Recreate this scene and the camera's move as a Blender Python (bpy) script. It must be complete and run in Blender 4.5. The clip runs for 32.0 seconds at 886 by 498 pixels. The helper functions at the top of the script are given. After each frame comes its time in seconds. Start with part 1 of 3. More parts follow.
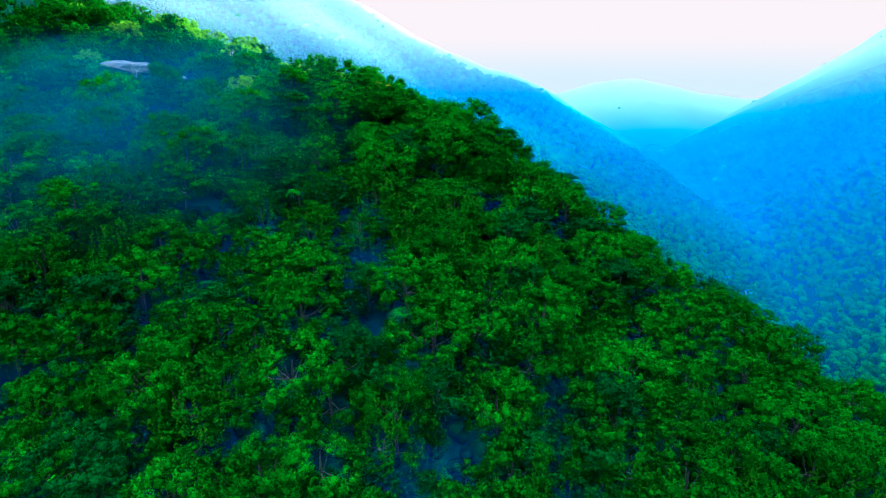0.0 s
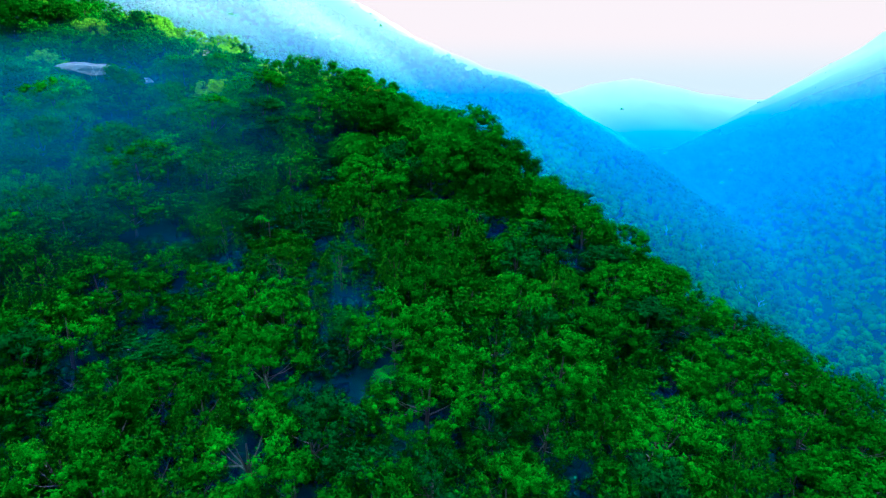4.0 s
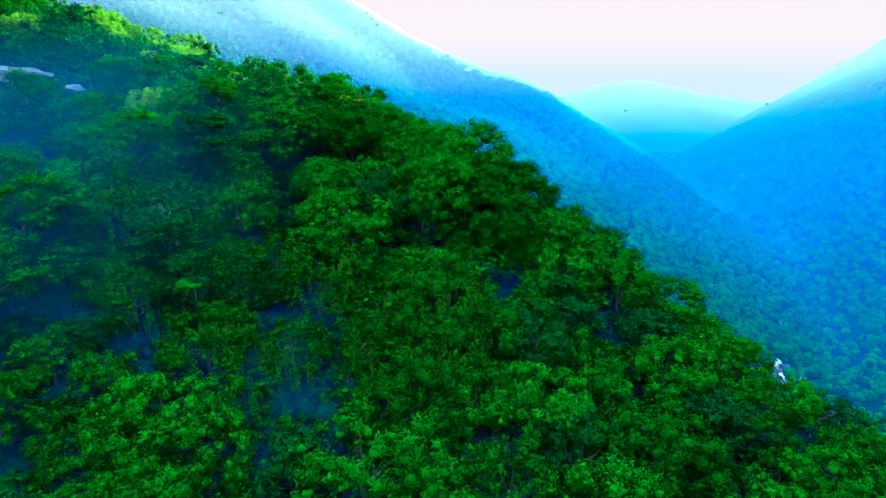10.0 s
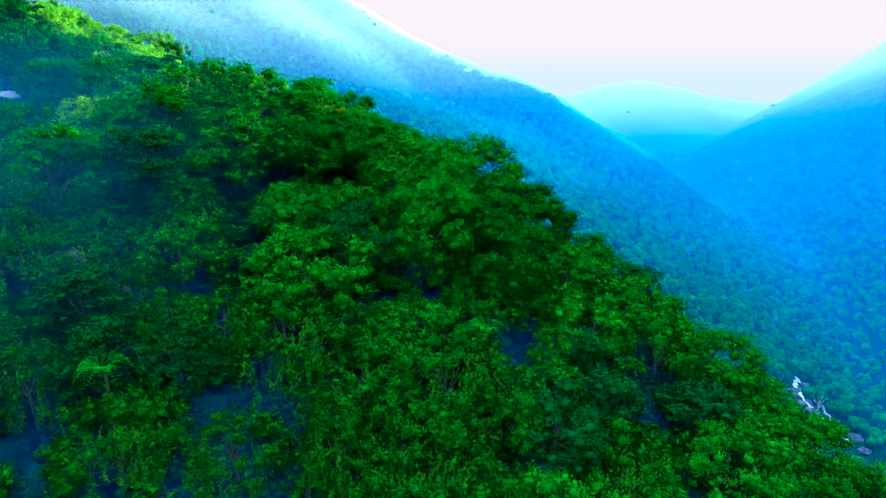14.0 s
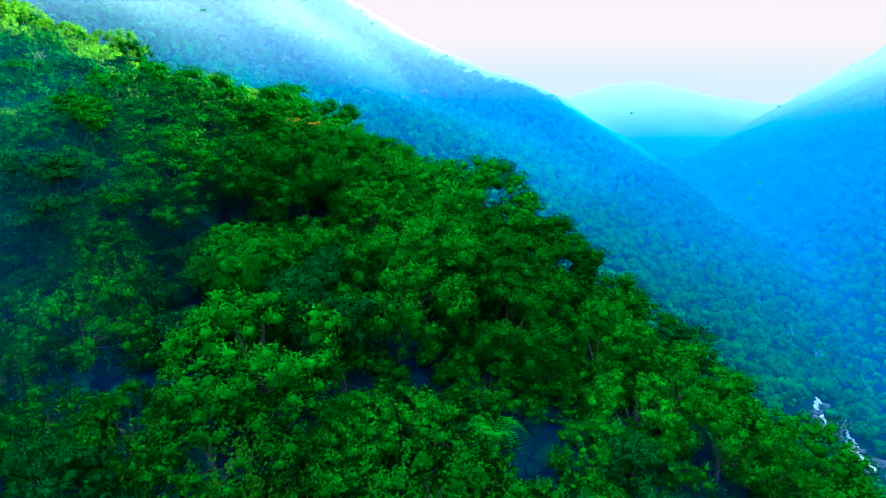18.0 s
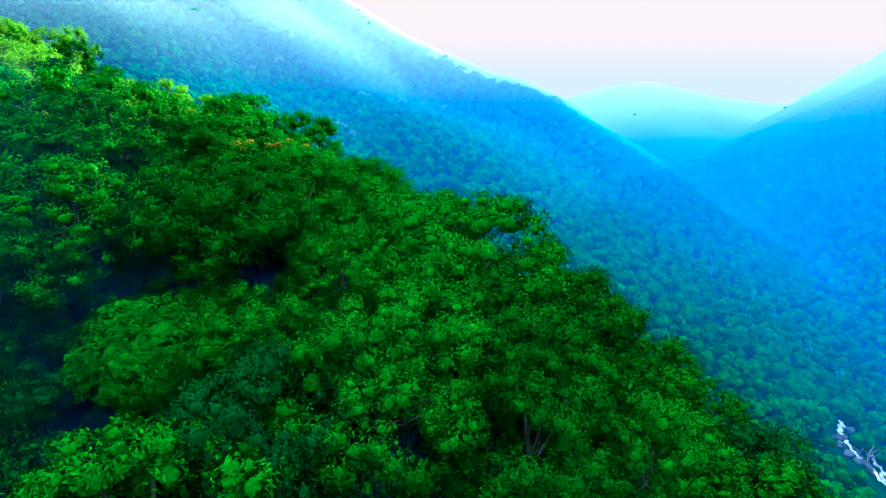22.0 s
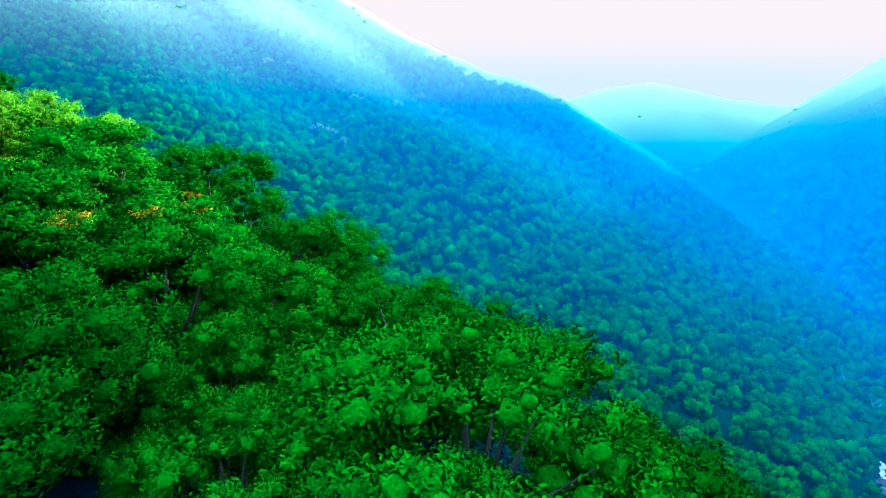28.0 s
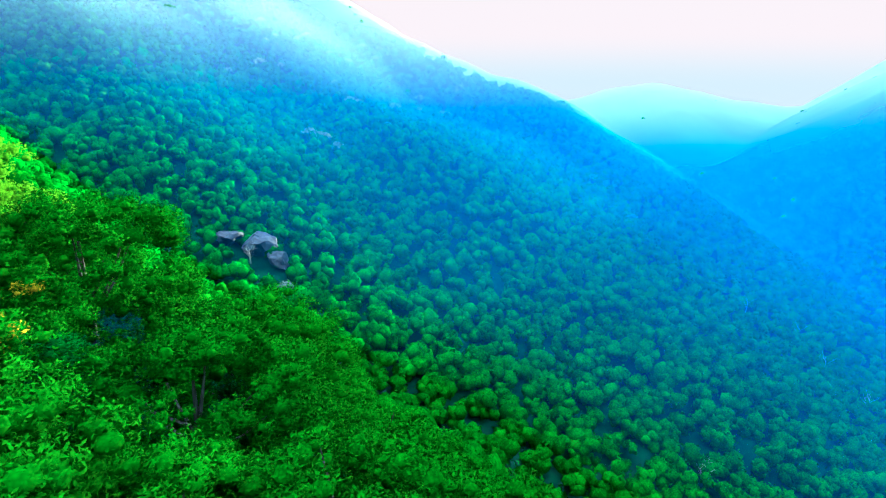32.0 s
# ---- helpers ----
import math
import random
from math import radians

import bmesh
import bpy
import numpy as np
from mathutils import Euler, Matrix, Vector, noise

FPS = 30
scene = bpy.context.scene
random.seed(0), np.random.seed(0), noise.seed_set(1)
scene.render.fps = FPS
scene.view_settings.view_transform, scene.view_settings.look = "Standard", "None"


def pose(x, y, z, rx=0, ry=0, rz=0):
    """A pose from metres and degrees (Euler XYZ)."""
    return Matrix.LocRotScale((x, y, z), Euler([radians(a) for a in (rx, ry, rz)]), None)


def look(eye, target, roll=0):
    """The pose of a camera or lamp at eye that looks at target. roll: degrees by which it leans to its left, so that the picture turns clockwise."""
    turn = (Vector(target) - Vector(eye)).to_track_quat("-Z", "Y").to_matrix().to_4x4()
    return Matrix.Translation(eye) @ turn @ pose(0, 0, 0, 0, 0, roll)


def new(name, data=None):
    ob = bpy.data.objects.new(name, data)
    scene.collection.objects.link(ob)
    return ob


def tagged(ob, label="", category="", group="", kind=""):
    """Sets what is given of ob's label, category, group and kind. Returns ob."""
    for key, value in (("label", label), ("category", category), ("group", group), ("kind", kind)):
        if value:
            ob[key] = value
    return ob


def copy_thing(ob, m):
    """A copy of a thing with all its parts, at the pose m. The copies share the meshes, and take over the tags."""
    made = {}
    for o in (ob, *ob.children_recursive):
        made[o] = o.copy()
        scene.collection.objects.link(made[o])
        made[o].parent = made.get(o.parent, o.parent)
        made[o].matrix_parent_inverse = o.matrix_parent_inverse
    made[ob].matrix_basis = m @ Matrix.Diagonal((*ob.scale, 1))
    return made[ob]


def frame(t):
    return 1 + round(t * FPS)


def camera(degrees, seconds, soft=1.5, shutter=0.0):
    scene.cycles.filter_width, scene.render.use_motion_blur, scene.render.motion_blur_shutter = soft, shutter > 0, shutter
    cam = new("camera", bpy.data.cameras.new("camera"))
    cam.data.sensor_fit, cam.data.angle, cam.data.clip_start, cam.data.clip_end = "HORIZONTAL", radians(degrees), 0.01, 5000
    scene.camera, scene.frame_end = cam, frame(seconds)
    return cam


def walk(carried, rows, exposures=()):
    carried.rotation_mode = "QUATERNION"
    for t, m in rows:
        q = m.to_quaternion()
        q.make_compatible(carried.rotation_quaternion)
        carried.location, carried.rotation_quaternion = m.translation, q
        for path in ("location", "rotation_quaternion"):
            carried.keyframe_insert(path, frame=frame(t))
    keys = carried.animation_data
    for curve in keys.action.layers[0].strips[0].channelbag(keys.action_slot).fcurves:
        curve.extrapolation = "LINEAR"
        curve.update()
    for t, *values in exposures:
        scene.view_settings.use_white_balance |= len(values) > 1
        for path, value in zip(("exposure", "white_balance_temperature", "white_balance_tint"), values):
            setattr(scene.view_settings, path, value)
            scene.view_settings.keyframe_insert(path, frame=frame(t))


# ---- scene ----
# Level, straight and even flight of a small drone, looking down a little.
cam = camera(73.7, 32.0, soft=1.2)


def path_rows():
    rows = []
    for k in range(33):
        d = 3.36 * k
        rows.append((float(k), pose(0.0293 * d, d, 0.0, 90 - 18.89, 0, -0.23 * k / 30)))
    return rows


walk(cam, path_rows(), exposures=((0, 3.3, 4750, 4), (32, 3.3, 4750, 4)))

# ---- light: a bright hazy sky and a low sun ahead to the right, just over the ridge ----
SUN_TURN, SUN_HEIGHT = 44.5, 6.5         # degrees clockwise from +y, and above the horizon
world = bpy.data.worlds.new("sky")
scene.world = world
world.use_nodes = True
wt = world.node_tree
wt.nodes.clear()
sky = wt.nodes.new("ShaderNodeTexSky")
sky.sky_type, sky.sun_disc = "NISHITA", False
sky.sun_elevation, sky.sun_rotation = radians(SUN_HEIGHT), radians(SUN_TURN)
sky.altitude, sky.air_density, sky.dust_density, sky.ozone_density = 300, 1.0, 1.2, 0.6
bg = wt.nodes.new("ShaderNodeBackground")
bg.inputs["Strength"].default_value = 0.05
wout = wt.nodes.new("ShaderNodeOutputWorld")
wt.links.new(sky.outputs[0], bg.inputs[0])
veil_light = wt.nodes.new("ShaderNodeBackground")          # the even white of the morning haze over the whole sky
veil_light.inputs["Color"].default_value = (1.0, 0.97, 0.94, 1)
sky_way, sky_up, sky_rise = wt.nodes.new("ShaderNodeTexCoord"), wt.nodes.new("ShaderNodeSeparateXYZ"), wt.nodes.new("ShaderNodeMapRange")
wt.links.new(sky_way.outputs["Generated"], sky_up.inputs[0])          # brighter overhead, as under any hazy or overcast sky
wt.links.new(sky_up.outputs["Z"], sky_rise.inputs["Value"])
sky_square, sky_full = wt.nodes.new("ShaderNodeMath"), wt.nodes.new("ShaderNodeMath")
sky_square.operation, sky_full.operation = "MULTIPLY", "MULTIPLY_ADD"
sky_full.inputs[1].default_value, sky_full.inputs[2].default_value = 1.25, 0.035
wt.links.new(sky_rise.outputs[0], sky_square.inputs[0])
wt.links.new(sky_rise.outputs[0], sky_square.inputs[1])
sky_cube = wt.nodes.new("ShaderNodeMath")
sky_cube.operation = "MULTIPLY"
wt.links.new(sky_square.outputs[0], sky_cube.inputs[0])
wt.links.new(sky_rise.outputs[0], sky_cube.inputs[1])
wt.links.new(sky_cube.outputs[0], sky_full.inputs[0])
wt.links.new(sky_full.outputs[0], veil_light.inputs["Strength"])
both_skies = wt.nodes.new("ShaderNodeAddShader")
wt.links.new(bg.outputs[0], both_skies.inputs[0])
wt.links.new(veil_light.outputs[0], both_skies.inputs[1])
wt.links.new(both_skies.outputs[0], wout.inputs[0])
sun = new("sun", bpy.data.lights.new("sun", "SUN"))
sun.data.energy, sun.data.angle, sun.data.color = 5.0, radians(1.2), (1.0, 0.82, 0.38)
a, e = radians(SUN_TURN), radians(SUN_HEIGHT)
sun.matrix_world = look((math.sin(a) * math.cos(e), math.cos(a) * math.cos(e), math.sin(e)), (0, 0, 0))


# ---- materials ----
def node_material(name):
    m = bpy.data.materials.new(name)
    m.use_nodes = True
    t = m.node_tree
    t.nodes.clear()
    out = t.nodes.new("ShaderNodeOutputMaterial")
    return m, t, out


def leaf_material(name, dark, light, through_light=0.16, rough=0.8, gloss=0.0, drift=0.9):
    """Leaves: tones from leaf to leaf and from shoot to shoot, a drift from plant to plant, some light coming through."""
    m, t, out = node_material(name)
    N, L = t.nodes.new, t.links.new

    def line(value, times, plus):
        nd = N("ShaderNodeMath")
        nd.operation = "MULTIPLY_ADD"
        nd.inputs[1].default_value = times
        L(value, nd.inputs[0])
        if isinstance(plus, float):
            nd.inputs[2].default_value = plus
        else:
            L(plus, nd.inputs[2])
        return nd.outputs[0]

    geo, info, tex = N("ShaderNodeNewGeometry"), N("ShaderNodeObjectInfo"), N("ShaderNodeTexNoise")
    tex.inputs["Scale"].default_value, tex.inputs["Detail"].default_value = drift, 3.0
    L(geo.outputs["Position"], tex.inputs["Vector"])
    grain = N("ShaderNodeTexVoronoi")                    # single leaf tips
    grain.inputs["Scale"].default_value = drift * 9
    L(geo.outputs["Position"], grain.inputs["Vector"])
    whole = line(tex.outputs["Fac"], 1.2, -0.22)
    whole = line(info.outputs["Random"], 0.30, whole)
    whole = line(geo.outputs["Random Per Island"], 0.36, whole)
    whole = line(grain.outputs["Distance"], -0.7, whole)
    ramp = N("ShaderNodeMix")
    ramp.data_type, ramp.clamp_factor = "RGBA", True
    ramp.inputs["A"].default_value, ramp.inputs["B"].default_value = (*dark, 1), (*light, 1)
    L(whole, ramp.inputs["Factor"])
    face = N("ShaderNodeBsdfPrincipled")
    face.inputs["Roughness"].default_value = rough
    face.inputs["Specular IOR Level"].default_value = gloss
    L(ramp.outputs["Result"], face.inputs["Base Color"])
    thin = N("ShaderNodeBsdfTranslucent")
    L(ramp.outputs["Result"], thin.inputs["Color"])
    mix = N("ShaderNodeMixShader")
    mix.inputs[0].default_value = through_light
    L(face.outputs[0], mix.inputs[1])
    L(thin.outputs[0], mix.inputs[2])
    L(mix.outputs[0], out.inputs["Surface"])
    return m


def plain_material(name, dark, light, scale, rough=0.8, bump=0.4, gloss=0.3, stretch=(1, 1, 1)):
    """Bark, rock and soil: two scales of variation and a relief."""
    m, t, out = node_material(name)
    N, L = t.nodes.new, t.links.new
    geo, place, fine, wide = N("ShaderNodeNewGeometry"), N("ShaderNodeMapping"), N("ShaderNodeTexNoise"), N("ShaderNodeTexNoise")
    place.inputs["Scale"].default_value = stretch
    L(geo.outputs["Position"], place.inputs["Vector"])
    for tex, s in ((fine, scale), (wide, scale * 0.17)):
        tex.inputs["Scale"].default_value, tex.inputs["Detail"].default_value = s, 5.0
        L(place.outputs[0], tex.inputs["Vector"])
    both = N("ShaderNodeMath")
    both.operation = "MULTIPLY"
    L(fine.outputs["Fac"], both.inputs[0])
    L(wide.outputs["Fac"], both.inputs[1])
    ramp = N("ShaderNodeMapRange")
    ramp.inputs["From Min"].default_value, ramp.inputs["From Max"].default_value = 0.14, 0.38
    L(both.outputs[0], ramp.inputs["Value"])
    mix = N("ShaderNodeMix")
    mix.data_type = "RGBA"
    mix.inputs["A"].default_value, mix.inputs["B"].default_value = (*dark, 1), (*light, 1)
    L(ramp.outputs[0], mix.inputs["Factor"])
    relief = N("ShaderNodeBump")
    relief.inputs["Strength"].default_value, relief.inputs["Distance"].default_value = bump, 0.2
    L(fine.outputs["Fac"], relief.inputs["Height"])
    face = N("ShaderNodeBsdfPrincipled")
    face.inputs["Roughness"].default_value, face.inputs["Specular IOR Level"].default_value = rough, gloss
    L(mix.outputs["Result"], face.inputs["Base Color"])
    L(relief.outputs[0], face.inputs["Normal"])
    L(face.outputs[0], out.inputs["Surface"])
    return m


BROADLEAF = leaf_material("broadleaf", (0.004, 0.030, 0.0006), (0.015, 0.110, 0.0003))
YOUNG = leaf_material("young_leaf", (0.006, 0.046, 0.0004), (0.025, 0.170, 0.0002))
# Crest leaves carry the yellow of the low sun in their colour.
SUNNY_LEAF = leaf_material("sunny_leaf", (0.040, 0.150, 0.0006), (0.130, 0.36, 0.0006), 0.5)
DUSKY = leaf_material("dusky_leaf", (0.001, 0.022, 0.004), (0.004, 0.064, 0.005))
VINE = leaf_material("vine_leaf", (0.006, 0.036, 0.0006), (0.024, 0.120, 0.0002))
ROSETTE = leaf_material("glossy_leaf", (0.005, 0.036, 0.0006), (0.018, 0.130, 0.0003), rough=0.6)
YELLOW = leaf_material("yellow_leaf", (0.12, 0.12, 0.002), (0.30, 0.24, 0.004), 0.3)
# Low leaves are coloured with the blue-dark shade of the gaps between crowns.
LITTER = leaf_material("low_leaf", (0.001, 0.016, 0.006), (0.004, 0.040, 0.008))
WOOD_A = leaf_material("valley_wood_leaf", (0.005, 0.05, 0.001), (0.030, 0.20, 0.001), 0.3, drift=0.25)
WOOD_B = leaf_material("slope_wood_leaf", (0.002, 0.045, 0.002), (0.012, 0.18, 0.003), 0.3, drift=0.25)
WOOD_C = leaf_material("hill_wood_leaf", (0.008, 0.05, 0.006), (0.035, 0.17, 0.015), 0.3, drift=0.25)
# Bark and soil are tinted towards that blue shade as well.
BARK = plain_material("bark", (0.004, 0.008, 0.008), (0.014, 0.024, 0.018), 6.0, stretch=(1, 1, 0.3))
PALE_BARK = plain_material("pale_bark", (0.08, 0.09, 0.08), (0.18, 0.19, 0.17), 6.0, stretch=(1, 1, 0.3))
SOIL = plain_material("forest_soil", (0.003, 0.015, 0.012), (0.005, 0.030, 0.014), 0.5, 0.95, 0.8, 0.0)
ROCK = plain_material("rock", (0.002, 0.010, 0.018), (0.008, 0.034, 0.06), 0.8, 0.7, 0.9, 0.4, (1, 1, 0.35))
WATER = plain_material("white_water", (0.03, 0.08, 0.16), (0.36, 0.42, 0.5), 2.2, 0.3, 0.9, 0.5)


# ---- the lie of the land ----
def smooth_top(parts, k):
    parts = np.stack(parts) / k
    top = parts.max(0)
    return k * (top + np.log(np.exp(parts - top).sum(0)))


def spur(x, y):
    s, n = (x + 15) * 0.772 - (y - 122) * 0.636, -(x + 15) * 0.636 - (y - 122) * 0.772
    spine = -3.5 - 0.315 * s - 0.115 * (np.sqrt(s * s + 60) - 7.7) - 0.04 * np.maximum(s - 50, 0)
    face = 0.10 * n + 0.0015 * n * n - 3.0 / (1 + np.exp(np.clip(-(s - 42) / 5, -50, 50))) / (1 + np.exp(np.clip(-(n - 22) / 4, -50, 50)))
    back = np.where(n > -20, 0.04 * n * n, 16 + 1.1 * (-n - 20))
    dip = -4.5 * np.exp(-((x + 25) ** 2 + (y - 136) ** 2) / 180)
    dip = dip - 7.0 / (1 + np.exp(np.clip((s + 26) / 6, -50, 50))) / (1 + np.exp(np.clip((n - 3) / 3.5, -50, 50)))
    roll = dip + 1.3 * np.sin(x * 0.19 + y * 0.05) * np.sin(y * 0.17 - x * 0.06)
    return spine - np.where(n > 0, face, back) + roll


def far_hill(x, y):
    u, v = x / 100, (y - 350) / 100
    face = -39.8 - 23.6 * u + 26.6 * v - np.where(u > 0, 6.3, 2.0) * u * u - 0.83 * u * v - 1.6 * v * v
    m = (x - 88) * 0.652 + (y - 440) * 0.758
    behind = np.where(m > 0, np.where(m < 60, 0.0075 * m * m, 27 + 0.9 * (m - 60)), 0)
    crest = 13 * np.exp(-((x + 10) ** 2 + (y - 480) ** 2) / 9800)
    return face - behind - crest + 12 * np.exp(-((x - 58) ** 2 + (y - 455) ** 2) / 1800) + 4 * np.sin(x * 0.035 + 1.3) * np.sin(y * 0.04 + x * 0.012)


def right_hill(x, y):
    r = (x - 194) * 0.933 - (y - 375) * 0.36
    bed = -102 + 0.195 * np.minimum(y - 375, 180) - 0.15 * np.maximum(y - 555, 0) - 0.4 * np.maximum(y - 900, 0)
    # Past r 130, out of view, extra steepness is added to shade the spur.
    return bed + 0.6 * r + 0.0008 * np.clip(r - 130, 0, 260) ** 2 - 0.6 * np.maximum(r - 600, 0) + 5 * np.sin(x * 0.022) * np.sin(y * 0.027 + 2)


def back_hill(x, y):
    d = np.sqrt((x - 247) ** 2 + 1600) - 40
    return -45 - 0.2 * d - np.where(y < 800, 0.33 * (800 - y), 0.6 * (y - 800)) + 3 * np.sin(x * 0.03 + 1)


def canopy(x, y):
    """Height of the tree tops."""
    x, y = np.asarray(x, float), np.asarray(y, float)
    low = -170 - 0.28 * np.maximum(y - 600, 0) + 0 * x
    return smooth_top([spur(x, y), far_hill(x, y), right_hill(x, y), back_hill(x, y), low], 3.0)


def on_spur(x, y):
    return spur(x, y) > np.maximum(far_hill(x, y), right_hill(x, y))


def ground(x, y):
    return canopy(x, y) - np.where(on_spur(np.asarray(x, float), np.asarray(y, float)), 7.4, 5.0)


OPEN = [(-62, 124, 6.5), (-55, 122, 4), (-50, 264, 5), (-57, 266, 3.5), (-43, 262, 4), (-39, 254, 2.5),
        (131, 236, 5), (127, 226, 7), (132, 220, 7), (137, 212, 7), (142, 203, 6), (124, 217, 6), (129, 209, 6), (-2.5, 106.5, 1.4)]     # places without trees: x, y, radius


def clear_of(x, y):
    ok = np.ones(np.shape(x), bool)
    for cx, cy, cr in OPEN:
        ok &= np.hypot(x - cx, y - cy) > cr
    return ok


def mesh_from(name, verts, faces, material):
    me = bpy.data.meshes.new(name)
    me.from_pydata(np.asarray(verts).tolist(), [], np.asarray(faces).tolist() if not isinstance(faces, list) else faces)
    me.materials.append(material)
    return me


def quad_mesh(name, quads, material):
    """A mesh of loose four-cornered leaves: quads is (n, 4, 3)."""
    n = len(quads)
    me = bpy.data.meshes.new(name)
    me.vertices.add(n * 4)
    me.vertices.foreach_set("co", np.ascontiguousarray(quads, np.float32).ravel())
    me.loops.add(n * 4)
    me.loops.foreach_set("vertex_index", np.arange(n * 4, dtype=np.int32))
    me.polygons.add(n)
    me.polygons.foreach_set("loop_start", np.arange(0, n * 4, 4, dtype=np.int32))
    me.update(calc_edges=True)
    me.materials.append(material)
    return me


def part(name, me, parent, label=""):
    ob = new(name, me)
    ob.parent = parent
    if label:
        tagged(ob, label)
    return ob


gx = np.concatenate([np.arange(-2600, -420, 120.0), np.arange(-420, -140, 20.0), np.arange(-140, 260, 5.0), np.arange(260, 620, 20.0), np.arange(620, 2700, 120.0)])
gy = np.concatenate([np.arange(-900, -60, 120.0), np.arange(-60, 40, 10.0), np.arange(40, 460, 5.0), np.arange(460, 1000, 20.0), np.arange(1000, 4300, 120.0)])
X, Y = np.meshgrid(gx, gy)
Z = ground(X, Y)
idx = np.arange(X.size).reshape(X.shape)
faces = np.stack([idx[:-1, :-1], idx[:-1, 1:], idx[1:, 1:], idx[1:, :-1]], -1).reshape(-1, 4)
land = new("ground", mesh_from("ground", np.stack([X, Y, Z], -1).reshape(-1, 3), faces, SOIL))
for p in land.data.polygons:
    p.use_smooth = True
tagged(land, "steep forest soil of the spur, valley and hills", "ground", kind="structure")


# ---- leaves ----
def unit(v):
    return v / np.maximum(np.linalg.norm(v, axis=-1, keepdims=True), 1e-9)


def leaves(rng, places, face, length, width=0.4, tilt=0.5, hang=0.0, stand=0.0):
    """Pointed leaves at places across the ways face, with some tilt; stand lifts their tips outward, hang lets them droop."""
    n = len(places)
    nrm = unit(face + tilt * rng.normal(size=(n, 3)))
    axis = unit(unit(np.cross(nrm, rng.normal(size=(n, 3)))) + stand * nrm - np.array([0, 0, hang]))
    side = unit(np.cross(nrm, axis))
    size = length * rng.uniform(0.65, 1.3, (n, 1))
    mid, half = places + unit(np.cross(axis, side)) * size * 0.08, side * size * width * 0.5
    return np.stack([places - axis * size * 0.5, mid - half, places + axis * size * 0.5, mid + half], 1)


def round_ways(rng, n, lowest=-0.4):
    v = unit(rng.normal(size=(n * 4 + 40, 3)))
    return v[v[:, 2] > lowest][:n]


def spiral_ways(rng, n, lowest=-0.4):
    """Directions spread evenly, from straight up down to the height lowest."""
    k = np.arange(n) + 0.5
    z = 1 - (1 - lowest) * k / n
    a = k * 2.39996 + rng.uniform(0, 6.3)
    return unit(np.stack([np.sqrt(1 - z * z) * np.cos(a), np.sqrt(1 - z * z) * np.sin(a), z], -1) + 0.16 * rng.normal(size=(n, 3)))


def rounded(quads):
    """Corners and faces of a lump on the unit ball, from four-cornered faces."""
    quads = unit(np.array(quads, float))
    corners = np.unique(quads.reshape(-1, 3).round(6), axis=0)
    return corners, np.array([[int(np.abs(corners - w).sum(1).argmin()) for w in f] for f in quads])


def turned(w, ax):
    return w[-ax:] + w[:-ax] if ax else w


NEAR_LUMP = rounded([[turned([sg, a + da, b + db], ax) for da, db in ((0, 0), (1, 0), (1, 1), (0, 1))][::sg]
                     for ax in range(3) for sg in (-1, 1) for a in (-1, 0) for b in (-1, 0)])          # 24 faces
FAR_LUMP = rounded([[turned(w, ax) for w in ([2, 0, 0], [1, s1, 1], [0, 0, 2], [1, -s1, 1])] if s2 > 0 else [turned(w, ax) for w in ([2, 0, 0], [1, -s1, -1], [0, 0, -2], [1, s1, -1])]
                    for ax in range(3) for s1 in (1,) for s2 in (1, -1)]
                   + [[[-u for u in turned(w, ax)] for w in ([2, 0, 0], [1, -1, 1], [0, 0, 2], [1, 1, 1])] if s2 > 0 else [[-u for u in turned(w, ax)] for w in ([2, 0, 0], [1, 1, -1], [0, 0, -2], [1, -1, -1])]
                      for ax in range(3) for s2 in (1, -1)])          # 12 faces


def foliage(name, rng, tufts, quads, material, soft, lump=NEAR_LUMP):
    """Tufts (x, y, z, radius, flatness) as lumps, and loose leaves round them, in one mesh; soft: the ways that the leaves are shaded by."""
    ball, ball_faces = lump
    k, n = len(tufts), len(quads)
    shape = ball[None] * (1 + 0.14 * rng.normal(size=(k, len(ball), 1)))
    shape = shape * np.stack([np.ones(k), np.ones(k), tufts[:, 4]], -1)[:, None, :]
    v = np.concatenate([(tufts[:, None, :3] + shape * tufts[:, None, 3:4]).reshape(-1, 3), quads.reshape(-1, 3)])
    f = np.concatenate([(ball_faces[None] + (np.arange(k) * len(ball))[:, None, None]).reshape(-1, 4), np.arange(n * 4).reshape(-1, 4) + k * len(ball)])
    me = bpy.data.meshes.new(name)
    me.vertices.add(len(v))
    me.vertices.foreach_set("co", np.ascontiguousarray(v, np.float32).ravel())
    me.loops.add(f.size)
    me.loops.foreach_set("vertex_index", f.astype(np.int32).ravel())
    me.polygons.add(len(f))
    me.polygons.foreach_set("loop_start", np.arange(0, f.size, 4, dtype=np.int32))
    me.polygons.foreach_set("use_smooth", np.ones(len(f), bool))
    me.materials.append(material)
    me.update(calc_edges=True)
    ways = np.concatenate([np.tile(ball, (k, 1)), np.repeat(unit(soft), 4, 0)])
    me.normals_split_custom_set_from_vertices(ways.tolist())
    return me


